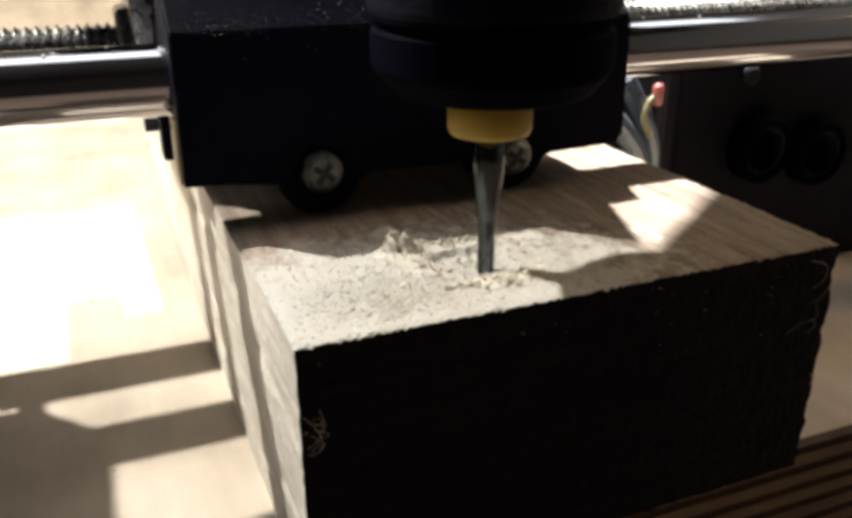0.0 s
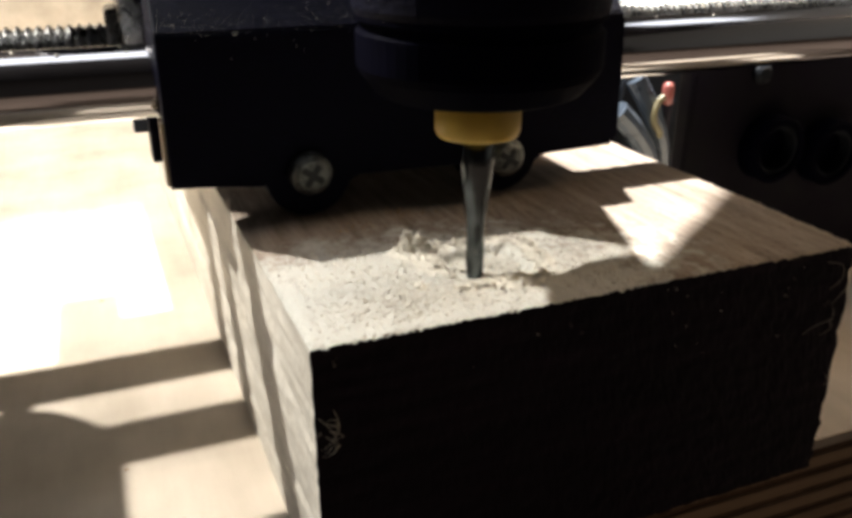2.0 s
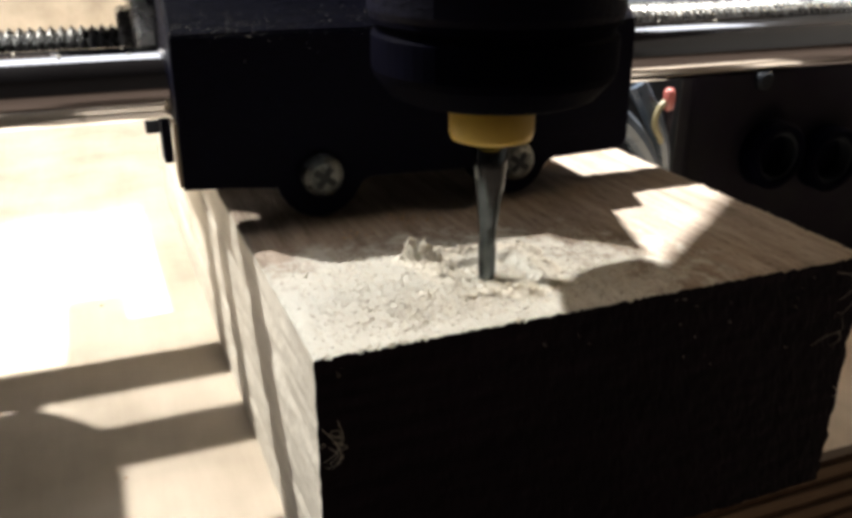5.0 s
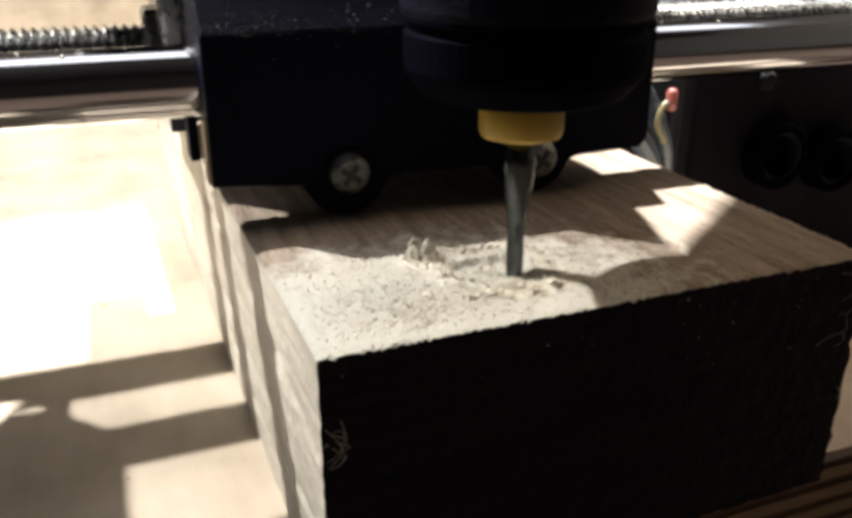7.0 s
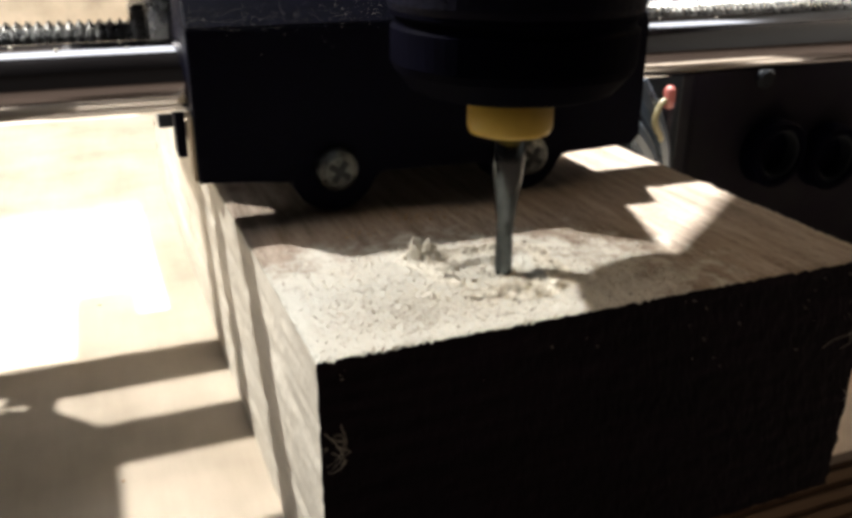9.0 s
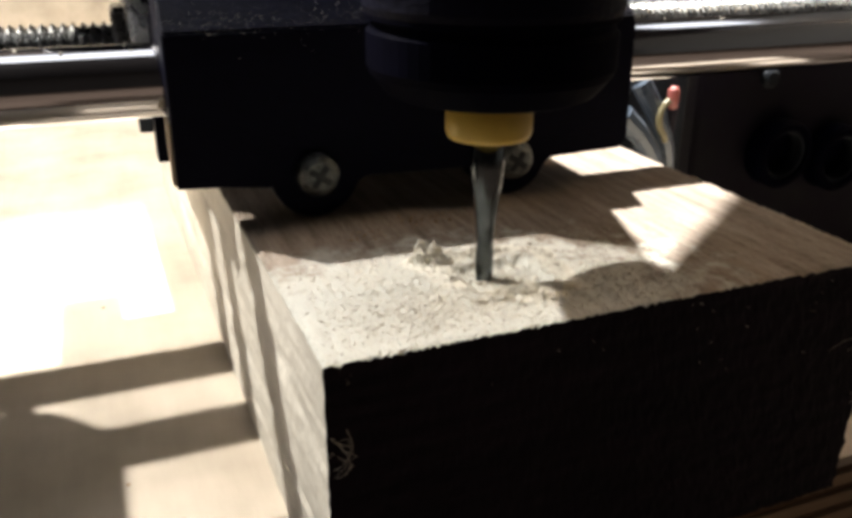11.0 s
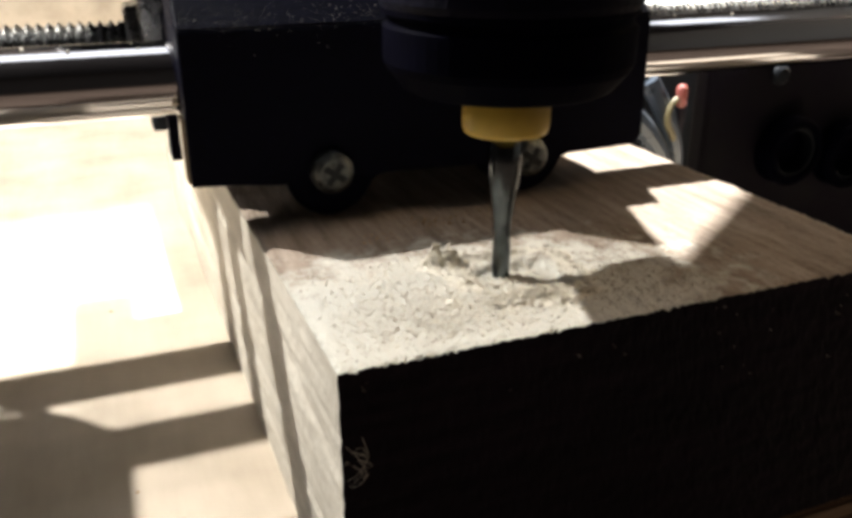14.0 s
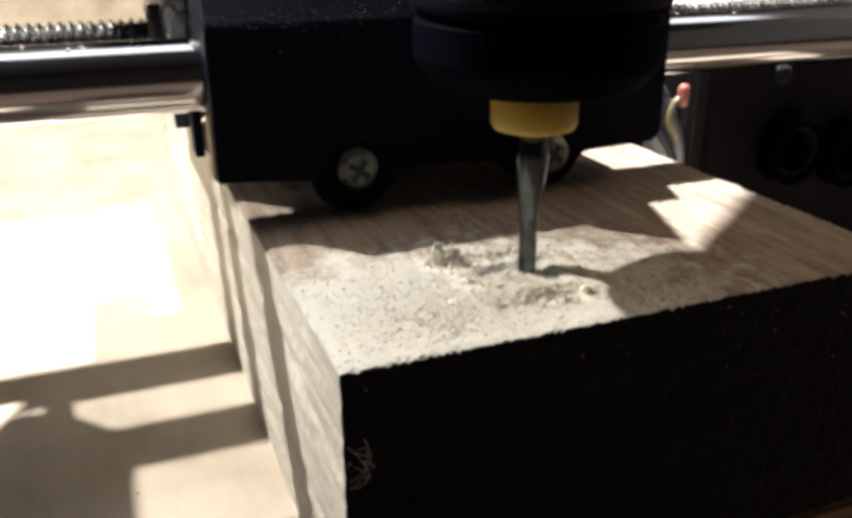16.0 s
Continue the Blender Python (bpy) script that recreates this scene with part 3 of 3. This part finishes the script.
def make_carriage():
    car = thing("tool_carriage", "black printed tool carriage holding a spindle and cutter", "tool carriage")

    def lobe(cx, cz, r, a0, a1, n=10):
        return [(cx + r * math.cos(radians(a0 + (a1 - a0) * i / n)), cz + r * math.sin(radians(a0 + (a1 - a0) * i / n))) for i in range(n + 1)]

    outline = [(-27.2, 22.0), (-27.2, 5.25), (-16.9, 4.85)] + lobe(-11.6, 5.6, 5.3, 190, 352) + [(-5.2, 4.75), (7.9, 4.45)] + lobe(13.6, 5.35, 5.1, 190, 352) + \
        [(19.8, 4.95), (29.6, 4.75), (30.8, 6.0), (30.4, 20.8), (30.2, 22.0)]
    part("front_plate", prism(outline, FACE, 27.2, 0.35), M_BLACK, car)
    part("plate_edge", box(-27.55, -27.15, FACE + 0.6, FACE + 3.6, 5.5, 12.8, 0.1, 1), M_EDGE, car, "pale strip low on the front plate's left edge")
    # dusty shoulder leaning back above the plate
    bm = bmesh.new()
    rings = [[bm.verts.new((x, y, z)) for y, z in ((FACE + 0.1, 22.0), (FACE + 6.6, 28.6), (34.0, 28.6), (34.0, 22.0))] for x in (-27.2, 30.2)]
    for i in range(4):
        j = (i + 1) % 4
        bm.faces.new((rings[0][i], rings[0][j], rings[1][j], rings[1][i]))
    bm.faces.new(rings[0])
    bm.faces.new(rings[1])
    bmesh.ops.bevel(bm, geom=bm.edges[:], offset=0.3, segments=2, affect="EDGES", profile=0.5)
    part("shoulder", bm, M_BLACK, car, "black printed shoulder grey with fine dust")
    part("bearing_housing", box(-27.1, 28.0, 27.2, 82.5, 14.2, 22.0, 0.5), M_BLACK, car)
    part("bearing_keel", box(-17.5, 28.0, 27.2, 76, 5.9, 14.2, 0.4), M_BLACK, car)
    part("stop_tab", box(-28.1, -26.9, 35.0, 39.0, 4.9, 16.0, 0.15), M_BLACK, car)
    # slide nut on the threaded rod
    part("drive_nut", lathe([(6.2, -31.2), (6.8, -30.7), (6.8, -27.4), (6.2, -26.9)], 6, "x", (0, SCREW_Y, 16.4)), M_THREAD, car, "hexagonal zinc-plated nut")
    part("nut_bracket", box(-29.6, -25.4, SCREW_Y - 9, SCREW_Y + 9, 8, 33, 0.8), M_THREAD, car, "bent metal nut bracket")
    # hidden bar and lug, added to cast the small moving shadow on the bed
    part("shadow_bar", join(box(-69, -27, 62.5, 65.5, 9, 12, 0.3), box(-69, -67.2, 55.5, 65.8, 11.9, 16, 0.3)), M_BLACK, car)
    switch = part("limit_switch", box(-29.7, -28.0, 40, 44, 7.6, 9.4, 0.2), M_BLUE, car, "small grey limit switch")
    part("switch_pin", box(-28.1, -26.4, 41.5, 42.3, 8.1, 8.9, 0.1), M_THREAD, switch)
    rnd = random.Random(21)
    bm = bmesh.new()
    def grain(x, y, z, r):
        v = [bm.verts.new((x + a * r, y + b * r, z + c * r)) for a, b, c in ((1, 0, 0), (-1, 0, 0), (0, 1, 0), (0, -1, 0), (0, 0, 1), (0, 0, -1))]
        for i in (0, 1):
            for j in (2, 3):
                for k in (4, 5):
                    bm.faces.new((v[i], v[j], v[k]))

    for _ in range(4200):
        x, d = rnd.uniform(-27, 29), 6.4 * rnd.random() ** 0.8
        grain(x, FACE + 0.1 + d, 22.0 + d, rnd.uniform(0.015, 0.045) * (2.4 if rnd.random() < 0.02 else 1))
    for _ in range(24):
        grain(rnd.uniform(-27, 0), FACE - 0.02, 22.0 - 3 * rnd.random() ** 2, rnd.uniform(0.03, 0.07))
    tagged(part("dust_specks", bm, M_CHIP, car, "fine pale dust on the carriage ledge"), kind="stuff")
    for cx, cz in ((-11.6, 5.7), (13.6, 5.05)):
        s = part("screw", lathe([(2.5, 0.6), (2.55, -0.9), (2.3, -1.6), (1.7, -2.0), (0, -2.15)], 28, "y", (cx, FACE, cz)), M_SCREW, car, "pan-head screw with cross recess")
        # solid dark cross; its colour stands for the shade in the recess
        b = box(-1.45, 1.45, -2.2, -1.3, -0.4, 0.4, 0.12, 1)
        join(b, box(-0.4, 0.4, -2.19, -1.3, -1.45, 1.45, 0.12, 1))
        bmesh.ops.rotate(b, verts=b.verts, cent=(0, 0, 0), matrix=Matrix.Rotation(0.6, 3, "Y"))
        bmesh.ops.translate(b, verts=b.verts, vec=(cx, FACE, cz))
        part("recess", b, M_RECESS, s)
    # spindle
    part("clamp_arm", box(-3, 9, 8, 20.2, 30, 58, 1.2), M_BLACK, car)
    part("spindle_body", lathe([(11.5, 25.6), (11.7, 26.2), (11.7, 92), (11, 94), (4, 94), (4, 99), (0, 99)], 64), M_BLACK, car, smooth=False)
    part("backplate", box(-4, 25.8, 20, 34.2, 21.8, 120, 1.0), M_BLACK, car)
    # unseen box, added to keep the spot off the block's front left
    part("spot_block_tower", box(-17, 14, 36, 71, 21.8, 125, 1.0), M_BLACK, car)
    # hidden arm, added to cut the notch into the bright patch on the bed
    part("notch_arm", box(-35.6, -26.5, 64, 91, 10.8, 15.4, 0.6), M_THREAD, car, "hidden metal arm, added to cast a notch of shadow on the bed")
    # unseen box, added to keep the spot off the left bed
    part("spot_block_side", box(-40, -17.2, 46, 71, 26, 60, 2.0), M_BLACK, car)
    part("collet_nut", lathe([(5, 18.2), (9.0, 18.25), (9.6, 18.5), (11.1, 20.3), (11.4, 21.0), (11.4, 24.0), (11.0, 24.3), (11.0, 24.9), (11.5, 25.2), (11.5, 25.6)], 64), M_NUT, car, "dark collet nut with bevelled rim")
    part("depth_collar", lathe([(3.4, 14.0), (3.9, 14.15), (4.12, 14.7), (4.15, 18.0), (3.9, 18.2)], 48), M_YELLOW, car, "yellow plastic depth collar", smooth=True)
    # cutter: shank, cone and fluted tip
    bm = bmesh.new()
    seg, rings = 24, []
    prof = [(15.0, 1.62, 0), (11.0, 1.61, 0), (10.0, 1.57, 0), (9.0, 1.47, 0), (8.0, 1.34, 0), (7.0, 1.17, 0), (6.0, 1.03, 0), (5.4, 0.95, 0)] + [(5.0 - 0.2 * i, 0.91, 1) for i in range(31)]
    for z, r, fl in prof:
        ring = []
        for i in range(seg):
            a = 2 * math.pi * i / seg
            k = 1.0
            if fl and z < 4.4:
                k = 1 - 0.1 * max(0.0, math.cos(2 * (a - z * 0.75))) ** 2
            ring.append(bm.verts.new((r * k * math.cos(a), r * k * math.sin(a), z)))
        rings.append(ring)
    for a, b in zip(rings, rings[1:]):
        for i in range(seg):
            bm.faces.new((a[i], a[(i + 1) % seg], b[(i + 1) % seg], b[i]))
    bm.faces.new(rings[0])
    bm.faces.new(rings[-1])
    part("milling_bit", bm, M_BIT, car, "grey two-flute carbide end mill", smooth=True)
    return car


bed = make_bed()
block = make_block()
chips = make_chips(block)
drift_bank = make_drift()
make_fibres(block)
make_gantry()
make_left_upright()
make_light_stop()
make_rod_dust()
make_wires()
make_spot_blocker()
carriage = make_carriage()

BED_ROWS = ((0.0, 0.00), (0.5, 0.13), (1.0, -0.00), (1.5, 0.10), (2.0, -0.18), (2.5, -0.02), (3.0, -0.69), (3.5, -1.31), (4.0, -1.37), (6.5, -1.44), (7.0, -1.40), (7.5, -1.76), (8.0, -2.37), (8.5, -2.60), (9.0, -2.55), (11.5, -2.55), (12.0, -2.88), (12.5, -3.39), (13.0, -3.91), (13.5, -3.98), (14.0, -3.98), (14.5, -3.96), (15.0, -4.14), (15.5, -4.09), (16.0, -4.15))
TOOL_ROWS = ((0.0, 0.00), (0.5, -0.76), (1.0, -1.48), (1.5, -2.17), (2.0, -2.81), (2.5, -3.52), (3.0, -3.61), (3.5, -3.49), (4.0, -2.88), (6.5, 0.57), (7.0, 1.26), (7.5, 1.37), (8.0, 1.28), (8.5, 1.02), (9.0, 0.28), (11.5, -3.13), (12.0, -3.53), (12.5, -3.58), (13.0, -3.24), (13.5, -2.49), (14.0, -1.83), (14.5, -1.18), (15.0, -0.48), (15.5, 0.22), (16.0, 0.88))


def motions():
    for ob in (bed, block, chips):
        turn = YAW if ob is chips else 0.0
        walk(ob, [(t, pose(0, y * MM, 0, 0, 0, math.degrees(turn))) for t, y in BED_ROWS])
    walk(drift_bank, [(t, pose(0, y * MM, -1.15 * (1 - t / 16) ** 1.2 * MM)) for t, y in BED_ROWS])
    walk(carriage, [(t, pose(x * MM, 0, 0)) for t, x in TOOL_ROWS])


motions()
